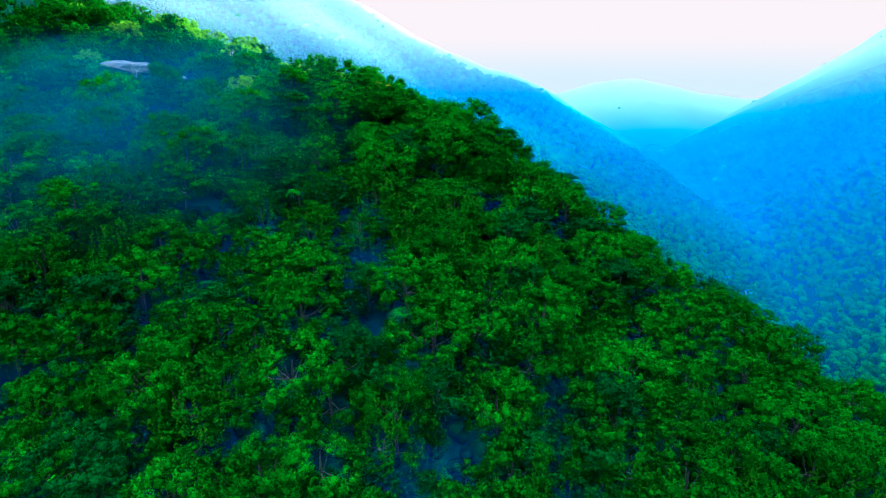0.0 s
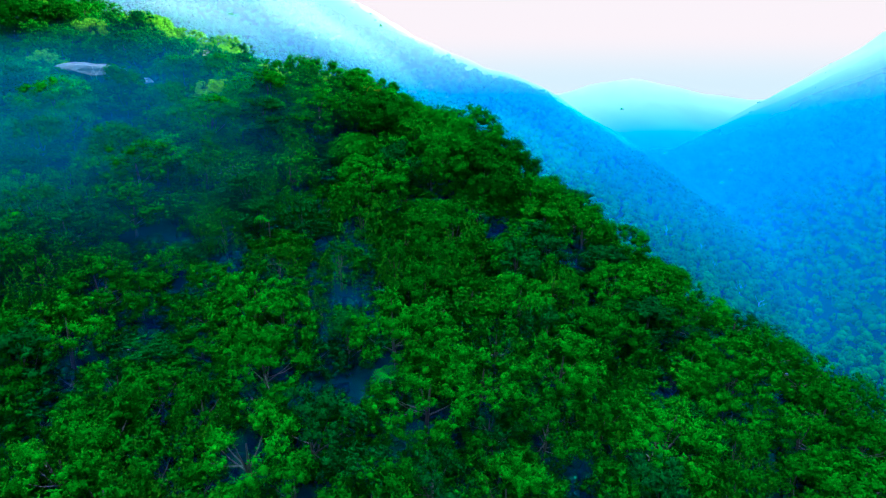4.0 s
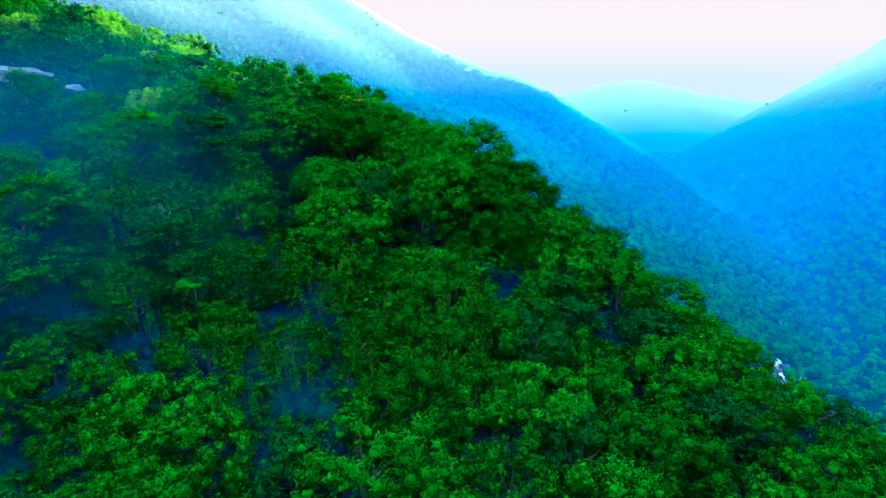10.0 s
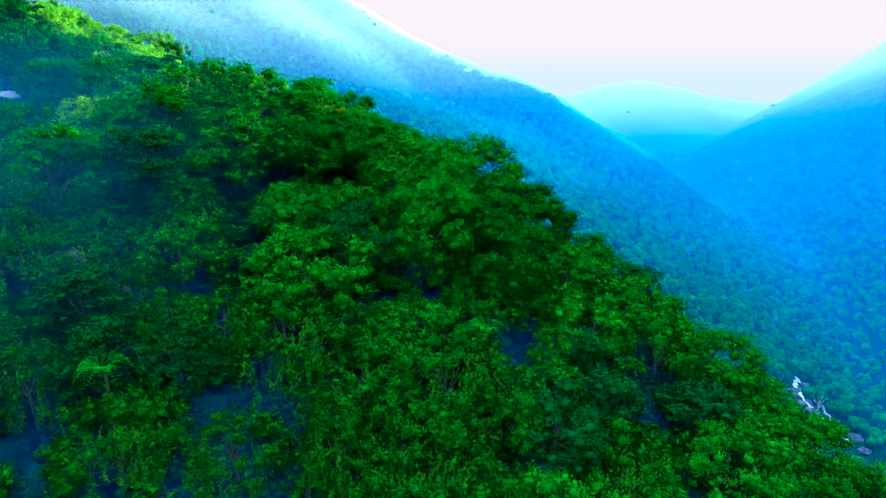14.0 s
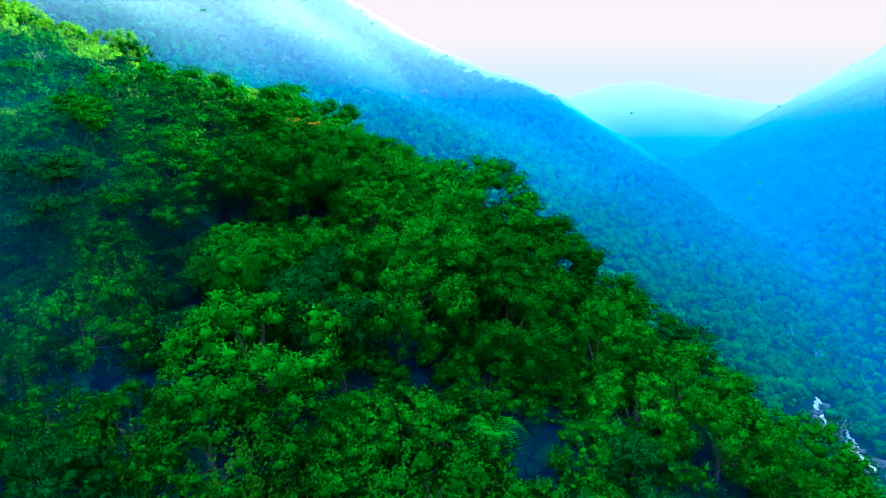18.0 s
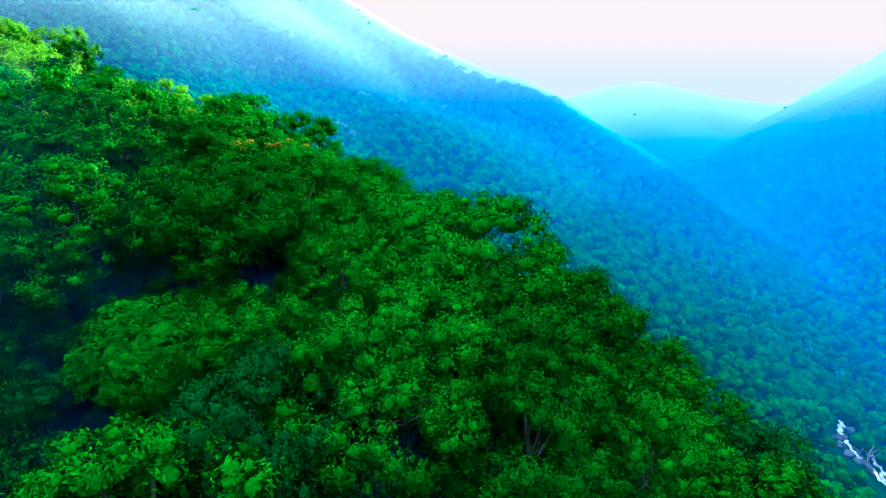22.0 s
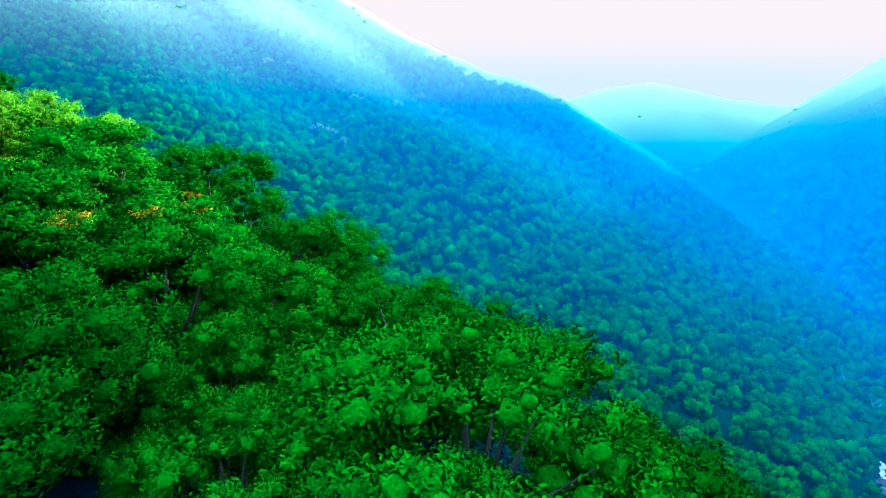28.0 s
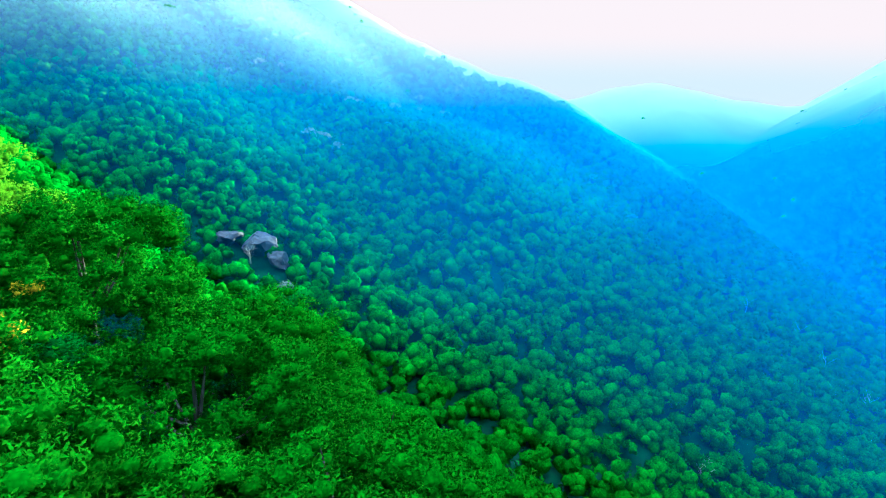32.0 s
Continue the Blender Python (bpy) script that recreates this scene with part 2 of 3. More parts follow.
def crown_of(rng, c, r, way, tufts, count, length, material, flat=1.0, tuft=0.40, high=None, top=0.45, **kind):
    """Boughs (centre c, radius r, outward way) set with tufts of shoots; tufts and boughs are clad in leaves."""
    nl = len(c)
    which = np.repeat(np.arange(nl), tufts)
    d = unit(unit(rng.normal(size=(len(which), 3))) + 0.95 * unit(way[which] + [0, 0, 0.5]))
    squash = np.array([1, 1, flat])
    cc = c[which] + d * (r[which] * rng.uniform(0.82, 1.25, len(which)))[:, None] * squash
    cr = r[which] * tuft * rng.uniform(0.7, 1.3, len(which))
    td = unit(0.5 * d + 0.4 * way[which] + [0, 0, top])
    cc, cr, td, which = np.concatenate([cc, c]), np.concatenate([cr, r * 0.7]), np.concatenate([td, way]), np.concatenate([which, np.arange(nl)])
    pick = rng.choice(len(cc), count, p=cr**2 / (cr**2).sum())
    w = unit(unit(rng.normal(size=(count, 3))) + 0.45 * td[pick])
    lump = np.array([1, 1, 0.4 + 0.6 * flat])
    p = cc[pick] + w * (cr[pick] * rng.uniform(0.52, 1.16, count))[:, None] * lump
    q = leaves(rng, p, unit(0.7 * w + 0.3 * td[pick]), length, stand=0.8, **kind)
    hearts = np.c_[cc - td * cr[:, None] * 0.12, cr * 0.42, np.full(len(cc), lump[2])]
    if high:
        grow = high / q[:, :, 2].max()
        hearts[:, 2] *= grow
        q[:, :, 2] *= grow
    return foliage("crown", rng, hearts, q, material, w + 0.15 * td[pick] + 0.2 * way[which][pick])


def tube(points, radii, sides=6):
    """A tapered stem along points."""
    verts, faces = [], []
    for k, (p, r) in enumerate(zip(points, radii)):
        for j in range(sides):
            a = 2 * math.pi * j / sides
            verts.append((p[0] + r * math.cos(a), p[1] + r * math.sin(a), p[2]))
        if k:
            for j in range(sides):
                o, q = (k - 1) * sides, k * sides
                faces.append((o + j, o + (j + 1) % sides, q + (j + 1) % sides, q + j))
    return verts, faces


def stem_mesh(rng, c, high, thick, material, limbs=6):
    """Trunk and limbs that reach into the lobes."""
    lean = rng.normal(size=2) * 0.04 * high
    pts = [(lean[0] * f, lean[1] * f, high * 0.8 * f - 0.8 * (f == 0)) for f in (0, 0.25, 0.5, 0.75, 1.0)]
    verts, faces = tube(pts, [thick * f for f in (1.3, 1.0, 0.8, 0.6, 0.3)])
    for q in c[rng.permutation(len(c))[:limbs]]:
        f = rng.uniform(0.35, 0.7)
        b = np.array([lean[0] * f, lean[1] * f, high * 0.8 * f])
        q = np.maximum(q, [-99, -99, b[2] + 0.3])
        m = b * 0.45 + q * 0.55 - np.array([0, 0, 0.25])
        v2, f2 = tube([b, m, q], [thick * 0.5, thick * 0.32, thick * 0.1], 5)
        faces += [tuple(i + len(verts) for i in g) for g in f2]
        verts += v2
    return mesh_from("trunk", verts, faces, material)


def tree(name, label, crown, stem, extra=()):
    ob = new(name)
    tagged(ob, label, "tree", group=name.replace("_", " ") + "s on the spur")
    part("trunk", stem, ob)
    part("crown", crown, ob)
    for n, me, lab in extra:
        part(n, me, ob, lab)
    return ob


HIGH = 8.0                                  # every model is this tall and is scaled to its place


# fine is 3 for the trees that the flight passes close by, down to 0 far off
def dome(rng, wide, high, boughs, lowest=-0.45, reach=0.76, thick=0.32):
    """Boughs over a rounded crown that stands with its top at the height HIGH."""
    way = spiral_ways(rng, boughs, lowest)
    r = wide * 0.5 * thick * rng.uniform(0.75, 1.3, boughs)
    c = way * (rng.uniform(0.88, 1.14, (boughs, 1)) * reach) * np.array([wide, wide, high]) * 0.5 + [0, 0, HIGH - high * 0.52]
    return c, r, way


def broadleaf(seed, fine, material=BROADLEAF, name="broadleaf_tree", label="dense green broadleaf tree with a clumpy rounded crown"):
    rng = np.random.default_rng(seed)
    c, r, way = dome(rng, 7.0, rng.uniform(6.0, 7.4), (15, 17, 19, 21)[fine])
    me = crown_of(rng, c, r, way, (7, 8, 9, 9)[fine], (7000, 10000, 17000, 30000)[fine], (0.235, 0.20, 0.175, 0.145)[fine], material, high=HIGH)
    return tree(name, label, me, stem_mesh(rng, c, HIGH * 0.9, 0.17, BARK))


def vine_tree(seed, fine):
    """A tree drowned in climbers that hang from it like curtains."""
    rng = np.random.default_rng(seed)
    c, r, way = dome(rng, 6.2, 7.2, (14, 16, 18, 20)[fine])
    me = crown_of(rng, c, r, way, (5, 5, 6, 6)[fine], (4500, 6500, 9000, 13000)[fine], (0.24, 0.20, 0.18, 0.15)[fine], BROADLEAF, high=HIGH)
    strands, per = ((90, 20), (130, 26), (180, 34), (300, 44))[fine]
    a = rng.uniform(0, 2 * math.pi, strands)
    rad = rng.uniform(1.7, 3.4, strands)
    start = np.stack([rad * np.cos(a), rad * np.sin(a), 8.1 - 0.40 * rad**2 + rng.uniform(-0.8, 0.4, strands)], -1)
    drop = rng.uniform(1.2, 4.6, strands)
    f = rng.uniform(0, 1, (strands, per))
    p = start[:, None, :] + np.stack([0.35 * np.sin(f * 3) * np.cos(a)[:, None], 0.35 * np.sin(f * 3) * np.sin(a)[:, None], -f * drop[:, None]], -1)
    p = p.reshape(-1, 3) + rng.normal(size=(strands * per, 3)) * 0.08
    out = np.repeat(np.stack([np.cos(a), np.sin(a), 0.25 + 0 * a], -1), per, 0)
    v = leaves(rng, p, unit(out), (0.30, 0.25, 0.20, 0.16)[fine], tilt=0.35, hang=1.2)
    return tree("vine_covered_tree", "tree smothered in hanging green climbing vines", me, stem_mesh(rng, c, HIGH * 0.9, 0.15, BARK),
                (("vine", foliage("vine", rng, np.zeros((0, 5)), v, VINE, unit(out + [0, 0, 0.5])), "curtain of hanging vines"),))


def tiered_tree(seed, fine):
    """Flat sprays of leaves in tiers with dark gaps between."""
    rng = np.random.default_rng(seed)
    rows = []
    for z in (1.4, 2.6, 3.8, 5.0, 6.1, 7.1, 7.8):
        w = 3.3 * (1 - ((z - 3.2) / 6.0) ** 2) * rng.uniform(0.8, 1.1)
        for _ in range(6):
            a, d = rng.uniform(0, 2 * math.pi), w * rng.uniform(0.3, 0.95)
            rows.append((d * math.cos(a), d * math.sin(a), z + rng.normal() * 0.15, rng.uniform(0.7, 1.15)))
    rows = np.array(rows)
    c, r = rows[:, :3], rows[:, 3]
    way = unit(c * [1, 1, 0] + [0, 0, 1.5])
    me = crown_of(rng, c, r, way, (3, 4, 5, 6)[fine], (3500, 6000, 11000, 18000)[fine], (0.30, 0.25, 0.20, 0.15)[fine], DUSKY, 0.28, 0.5, HIGH, top=0.9, tilt=0.3)
    return tree("tiered_tree", "dusky green tree with flat tiers of leaves", me, stem_mesh(rng, c, HIGH * 0.9, 0.14, BARK, 10))


def rosette_tree(seed, fine):
    """A dome set all over with rosettes of stiff glossy leaves."""
    rng = np.random.default_rng(seed)
    n = (240, 420, 620, 900)[fine]
    w = round_ways(rng, n, -0.3)
    bump = 1 + 0.10 * np.sin(w[:, 0] * 6 + 1) * np.sin(w[:, 1] * 5)
    p = w * np.array([3.3, 3.3, 3.3]) * (bump * rng.uniform(0.9, 1.03, n))[:, None] + np.array([0, 0, 4.4])
    per = 9
    pp, oo = np.repeat(p, per, 0), np.repeat(unit(w + [0, 0, 0.5]), per, 0)
    pp = pp + unit(rng.normal(size=pp.shape)) * 0.16
    q = leaves(rng, pp, oo, 0.30, 0.36, 0.5)
    k = round_ways(rng, 40, -0.5)
    tufts = np.concatenate([np.c_[k * 2.5 + [0, 0, 4.2], np.full(40, 0.8), np.ones(40)], [[0, 0, 4.2, 2.7, 1.0]]])
    return tree("rosette_tree", "domed tree set with glossy leaf rosettes", foliage("crown", rng, tufts, q, ROSETTE, np.repeat(w + [0, 0, 0.3], per, 0) + 1.6 * (pp - np.repeat(p, per, 0))),
                stem_mesh(rng, w * 2.6 + [0, 0, 4.4], HIGH * 0.9, 0.16, BARK, 10))


def slender_tree(seed, fine, yellow=False):
    """Thin stem and loose airy sprays."""
    rng = np.random.default_rng(seed)
    k = 34
    z = rng.uniform(0.8, 7.4, k)
    a = rng.uniform(0, 2 * math.pi, k)
    d = rng.uniform(0.3, 2.3, k) * (1.15 - (z - 1) / 8.5)
    c = np.stack([d * np.cos(a), d * np.sin(a), z], -1)
    r = rng.uniform(0.55, 1.0, k)
    way = unit(c * [1, 1, 0] + [0, 0, 0.9])
    me = crown_of(rng, c, r, way, (4, 5, 6, 7)[fine], (3500, 6000, 12000, 22000)[fine], (0.28, 0.23, 0.18, 0.14)[fine], YOUNG, 0.55, 0.45, HIGH)
    extra = ()
    if yellow:
        few = rng.permutation(k)[:6]
        y = crown_of(rng, c[few] * [1.1, 1.1, 1] + [0, 0, 0.25], r[few], way[few], 5, 1500, 0.15, YELLOW, 0.4, 0.36)
        y.name = "blossom"
        extra = (("blossom", y, "clusters of yellow leaves"),)
    lab = "slender airy tree with some yellowed leaf clusters" if yellow else "slender airy tree with a thin stem"
    return tree("slender_tree", lab, me, stem_mesh(rng, c, HIGH * 0.9, 0.10, BARK, 12), extra)


def spot_tree(kind, x, y, top, rng, wide=1.0):
    z = float(ground(x, y))
    s = max(top - z, 3.0) / HIGH
    return Matrix.Translation((x, y, z)) @ Matrix.Rotation(rng.uniform(0, 2 * math.pi), 4, "Z") @ Matrix.Diagonal((s * wide, s * wide, s, 1))


MAKERS = {
    "broad": broadleaf,
    "young": lambda seed, fine: broadleaf(seed, fine, YOUNG, "young_broadleaf_tree", "fresh bright green broadleaf tree with tufted lobes"),
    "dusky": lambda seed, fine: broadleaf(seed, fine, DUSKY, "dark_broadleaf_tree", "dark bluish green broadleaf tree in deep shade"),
    "crest": lambda seed, fine: broadleaf(seed, fine, SUNNY_LEAF, "crest_tree", "crest broadleaf tree with the sun's yellow-green put into its leaves"),
    "low": lambda seed, fine: broadleaf(seed, min(fine, 2), BROADLEAF, "understorey_tree", "low broad green tree below the taller crowns"),
    "vine": vine_tree, "tier": tiered_tree, "rosette": rosette_tree, "slender": slender_tree,
    "yellow": lambda seed, fine: slender_tree(seed, fine, True),
}

# Trees that stand out on the spur: kind, x, y, height of the top.
MARKED = [
    ("rosette", -13.1, 101, -11.8), ("young", -15.6, 122.5, -3.4), ("broad", -5.7, 125.5, -8.8), ("broad", 11.8, 116, -16.8), ("broad", 16.2, 113.3, -20.4),
    ("young", 24.7, 100.5, -26.8), ("young", 29.4, 86, -26.8), ("vine", -9.9, 86, -15.8), ("vine", 1.3, 85, -18.2), ("young", -4.2, 67.5, -23),
    ("broad", -16.2, 62.5, -24.4), ("young", -1.3, 60.6, -26.5), ("young", -8.0, 102.5, -11.9), ("young", 0.2, 101.5, -11.5), ("broad", 4.2, 105, -11.6),
    ("broad", -12.2, 109.5, -5.6), ("broad", 10.5, 111, -13.8), ("yellow", -14.0, 117.5, -4.6), ("yellow", -10, 121, -6.2), ("yellow", -11.5, 127, -7.0), ("slender", -14.7, 125.2, -3.4),
]
rng = np.random.default_rng(11)
spots = {}
taken = np.array([(m[1], m[2]) for m in MARKED])


def spot(kind, x, y, top, wide=1.0):
    fine = 3 if y > 98 and -15 < x < 9 and y < 131 else 2 if y > 94 and -22 < x < 15 else 1 if y > 76 and -36 < x < 30 else 0
    spots.setdefault((kind, int(rng.integers(2)), fine), []).append(spot_tree(kind, x, y, top, rng, wide))


for k, x, y, top in MARKED:
    spot(k, x, y, top, 1.35 if k in ("yellow", "slender") else 1.15)
STEP = 5.1
for i in range(-30, 19):
    for j in range(5, 34):
        x, y = (i + rng.uniform(-0.38, 0.38)) * STEP, (j + 0.5 * (i % 2) + rng.uniform(-0.38, 0.38)) * STEP
        roll, size, wide = rng.random(), rng.normal(), rng.uniform(0.85, 1.15)
        if not on_spur(np.float64(x), np.float64(y)) or y < 36 or abs(x) > 0.8 * y + 5 or x < -105:
            continue
        s, n = (x + 15) * 0.772 - (y - 122) * 0.636, -(x + 15) * 0.636 - (y - 122) * 0.772
        if not clear_of(x, y) or n < -30 or (np.hypot(*(taken - (x, y)).T) < 3.3).any():
            continue
        patch = noise.noise((x * 0.05, y * 0.05, 3.0))
        if n > 22 and s > 8:
            kind = "vine" if roll < 0.46 + 0.3 * patch else "young" if roll < 0.62 else "tier" if roll < 0.74 else "broad" if roll < 0.92 else "dusky"
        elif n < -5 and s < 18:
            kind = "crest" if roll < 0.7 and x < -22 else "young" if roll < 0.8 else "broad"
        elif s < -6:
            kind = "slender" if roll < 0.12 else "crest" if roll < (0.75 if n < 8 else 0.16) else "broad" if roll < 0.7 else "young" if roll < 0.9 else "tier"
        else:
            kind = "young" if roll < 0.38 + 0.3 * patch else "broad" if roll < 0.74 else "dusky" if roll < 0.84 else "tier" if roll < 0.93 else "vine"
        # Mostly the lighter leaves here, standing in for sun on the near crest.
        if y > 104 and -34 < x < 16 and kind != "crest" and roll > 0.25:
            kind = "young"
        spot(kind, x, y, float(canopy(x, y)) + 1.5 * size - (1.2 if s < -20 else 0.2), wide * 1.12)
for i in range(-27, 17):                     # lower trees between them
    for j in range(5, 30):
        x, y = (i + rng.uniform(-0.4, 0.4)) * 5.7, (j + 0.5 * (i % 2) + rng.uniform(-0.4, 0.4)) * 5.7
        roll, drop = rng.random(), rng.uniform(2.6, 4.6)
        n = -(x + 15) * 0.636 - (y - 122) * 0.772
        if on_spur(np.float64(x), np.float64(y)) and y > 33 and abs(x) < 0.8 * y + 5 and x > -105 and clear_of(x, y) and n > -26:
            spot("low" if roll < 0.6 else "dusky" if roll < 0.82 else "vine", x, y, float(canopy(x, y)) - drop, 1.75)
for (kind, seed, fine), places in sorted(spots.items()):
    model = MAKERS[kind](100 * (1 + sorted(MAKERS).index(kind)) + 10 * seed + fine, fine)
    for m in places[1:]:
        copy_thing(model, m)
    model.matrix_basis = places[0]

# Low growth that closes the gaps between the stems.
n = 5200
x, y = rng.uniform(-100, 75, n), rng.uniform(30, 150, n)
ok = on_spur(x, y) & (np.abs(x) < 0.85 * y + 4)
x, y = x[ok], y[ok]
tufts = np.stack([x, y, ground(x, y) + rng.uniform(0.1, 1.2, len(x)), rng.uniform(0.6, 1.5, len(x)), rng.uniform(0.6, 1.0, len(x))], -1)
pick = rng.integers(0, len(x), 16000)
w = round_ways(rng, 16000, -0.2)
p = tufts[pick, :3] + w * tufts[pick, 3:4]
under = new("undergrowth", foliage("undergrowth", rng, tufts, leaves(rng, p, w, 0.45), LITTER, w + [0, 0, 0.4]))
tagged(under, "green shrubs and ferns under the trees, gap shade in their colour", "undergrowth", kind="stuff")


# ---- woods on the far slopes ----
def woods(name, label, x, y, size, material, seed, lumps, sprays):
    """Many small crowns, each a few lumps of leaf tufts with sprays of leaves on them."""
    rng = np.random.default_rng(seed)
    n = len(x)
    z = canopy(x, y) - size * 0.5 + rng.normal(size=n) * 0.9
    off = unit(rng.normal(size=(n, lumps, 3)) + [0, 0, 0.5]) * (size * 0.32)[:, None, None] * rng.uniform(0.5, 1.1, (n, lumps, 1))
    c = (np.stack([x, y, z], -1)[:, None, :] + off).reshape(-1, 3)
    r = (size[:, None] * rng.uniform(0.15, 0.36, (n, lumps))).ravel()
    w = unit(unit(rng.normal(size=(len(c) * sprays, 3))) + [0, -0.2, 0.45])
    p = np.repeat(c, sprays, 0) + w * np.repeat(r, sprays)[:, None] * rng.uniform(0.8, 1.3, (len(w), 1))
    q = leaves(rng, p, w, 1.0, 0.6, 0.9)
    q = p[:, None, :] + (q - p[:, None, :]) * np.repeat(r, sprays)[:, None, None] * 0.5
    ob = new(name, foliage(name, rng, np.c_[c, r * 0.92, rng.uniform(0.8, 1.2, len(c))], q, material, w + [0, 0, 0.15], FAR_LUMP))
    return tagged(ob, label, "forest", kind="stuff")


def seen_area(x, y):
    return (np.abs(x) < 0.86 * y) & (y > 130)


rng = np.random.default_rng(5)
step = 4.2
gx, gy = np.meshgrid(np.arange(-330, 420, step), np.arange(140, 470, step))
x, y = gx.ravel() + rng.uniform(-2.2, 2.2, gx.size), gy.ravel() + rng.uniform(-2.2, 2.2, gx.size)
behind = -(x + 15) * 0.636 - (y - 122) * 0.772 < -28
ok = seen_area(x, y) & (~on_spur(x, y) | behind) & clear_of(x, y)
ok &= ((x - 88) * 0.652 + (y - 440) * 0.758 < 30) | (right_hill(x, y) > far_hill(x, y))
ok &= (x - 194) * 0.933 - (y - 375) * 0.36 < 180
x, y = x[ok], y[ok]
high = canopy(x, y)
size = rng.uniform(4.6, 7.4, len(x))
right = (x - 194) * 0.933 - (y - 375) * 0.36
up = (y - 300) / 110 + (high + 60) / 70 + rng.normal(size=len(x)) * 0.35
side = (right + 40) / 90 + (y - 300) / 200 + rng.normal(size=len(x)) * 0.3
stand = np.where(side > 0.55, 3, np.where(up < -0.45, 0, np.where(up < 1.1, 1, 2)))
for k, (mat, name, label) in enumerate((
        (WOOD_A, "valley_forest", "dense green forest on the lower valley slope"),
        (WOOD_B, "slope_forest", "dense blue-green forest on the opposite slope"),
        (WOOD_C, "hill_forest", "pale bluish forest high on the opposite hill"),
        (WOOD_B, "gorge_forest", "deep blue forest on the slope across the stream"))):
    sel = stand == k
    woods(name, label, x[sel], y[sel], size[sel], mat, 40 + k, (6, 5, 3, 3)[k], (9, 6, 4, 4)[k])
step = 9.0
gx, gy = np.meshgrid(np.arange(-620, 800, step), np.arange(470, 960, step))
x, y = gx.ravel() + rng.uniform(-4, 4, gx.size), gy.ravel() + rng.uniform(-4, 4, gx.size)
ok = np.abs(x) < 0.86 * y
x, y = x[ok], y[ok]
hills = np.stack([far_hill(x, y), right_hill(x, y), back_hill(x, y)])
which = hills.argmax(0)
which[(which == 0) & ((x - 88) * 0.652 + (y - 440) * 0.758 > 45)] = 9
which[(which == 1) & ((x - 194) * 0.933 - (y - 375) * 0.36 > 190)] = 9
which[(which == 2) & (y > 830)] = 9
for k, (mat, name, label) in enumerate((
        (WOOD_C, "upland_forest", "pale bluish forest on the hill crest"),
        (WOOD_B, "ridge_forest", "hazy blue forest on the steep ridge"),
        (WOOD_B, "valley_head_forest", "hazy forest at the head of the valley"))):
    sel = which == k
    woods(name, label, x[sel], y[sel], rng.uniform(7, 11, sel.sum()), mat, 50 + k, 3, 3)

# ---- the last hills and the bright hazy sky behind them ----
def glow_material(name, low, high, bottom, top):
    """Emission that stands in for haze and changes with height."""
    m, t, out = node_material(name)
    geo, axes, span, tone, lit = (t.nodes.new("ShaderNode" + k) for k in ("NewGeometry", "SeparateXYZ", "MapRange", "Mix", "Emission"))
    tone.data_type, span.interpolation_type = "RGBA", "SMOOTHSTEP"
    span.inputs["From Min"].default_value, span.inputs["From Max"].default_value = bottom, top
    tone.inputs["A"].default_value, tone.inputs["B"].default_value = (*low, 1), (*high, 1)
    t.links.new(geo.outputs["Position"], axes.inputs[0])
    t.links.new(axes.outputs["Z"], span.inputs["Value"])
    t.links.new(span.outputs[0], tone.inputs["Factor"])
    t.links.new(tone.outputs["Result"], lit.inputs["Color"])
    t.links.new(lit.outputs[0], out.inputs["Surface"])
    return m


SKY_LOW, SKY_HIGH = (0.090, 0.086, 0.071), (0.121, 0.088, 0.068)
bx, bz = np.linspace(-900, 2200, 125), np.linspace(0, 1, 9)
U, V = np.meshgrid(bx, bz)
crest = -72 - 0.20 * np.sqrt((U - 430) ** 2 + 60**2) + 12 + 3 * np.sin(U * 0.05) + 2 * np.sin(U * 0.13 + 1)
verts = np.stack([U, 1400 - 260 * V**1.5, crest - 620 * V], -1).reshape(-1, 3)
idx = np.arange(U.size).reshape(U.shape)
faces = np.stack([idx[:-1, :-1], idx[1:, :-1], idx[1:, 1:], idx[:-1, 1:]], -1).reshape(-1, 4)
# Haze is put into the hill's emission: blue below, sky-white at the crest.
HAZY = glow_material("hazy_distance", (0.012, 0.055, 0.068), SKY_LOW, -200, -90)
tagged(new("backdrop", mesh_from("backdrop", verts, faces, HAZY)), "distant hill with its haze put in as glow", "hill", kind="structure")
A, H = np.meshgrid(np.radians(np.linspace(-60, 60, 61)), np.linspace(-900, 222, 12))
verts = np.stack([2900 * np.sin(A), 2900 * np.cos(A), H], -1).reshape(-1, 3)
idx = np.arange(A.size).reshape(A.shape)
faces = np.stack([idx[:-1, :-1], idx[1:, :-1], idx[1:, 1:], idx[:-1, 1:]], -1).reshape(-1, 4)
tagged(new("backdrop", mesh_from("backdrop", verts, faces, glow_material("hazy_sky", SKY_LOW, SKY_HIGH, -160, 60))), "pinkish white hazy morning sky", "sky", kind="structure")


# ---- rocks, the stream, bare trees and trees coloured pale as if in sun ----
# Pale leaf colour holds the sunlight that picks out single far trees.
PALE = leaf_material("sun_pale_leaf", (0.09, 0.13, 0.05), (0.20, 0.24, 0.10))
FERN = leaf_material("fern_leaf", (0.006, 0.06, 0.001), (0.02, 0.13, 0.001))


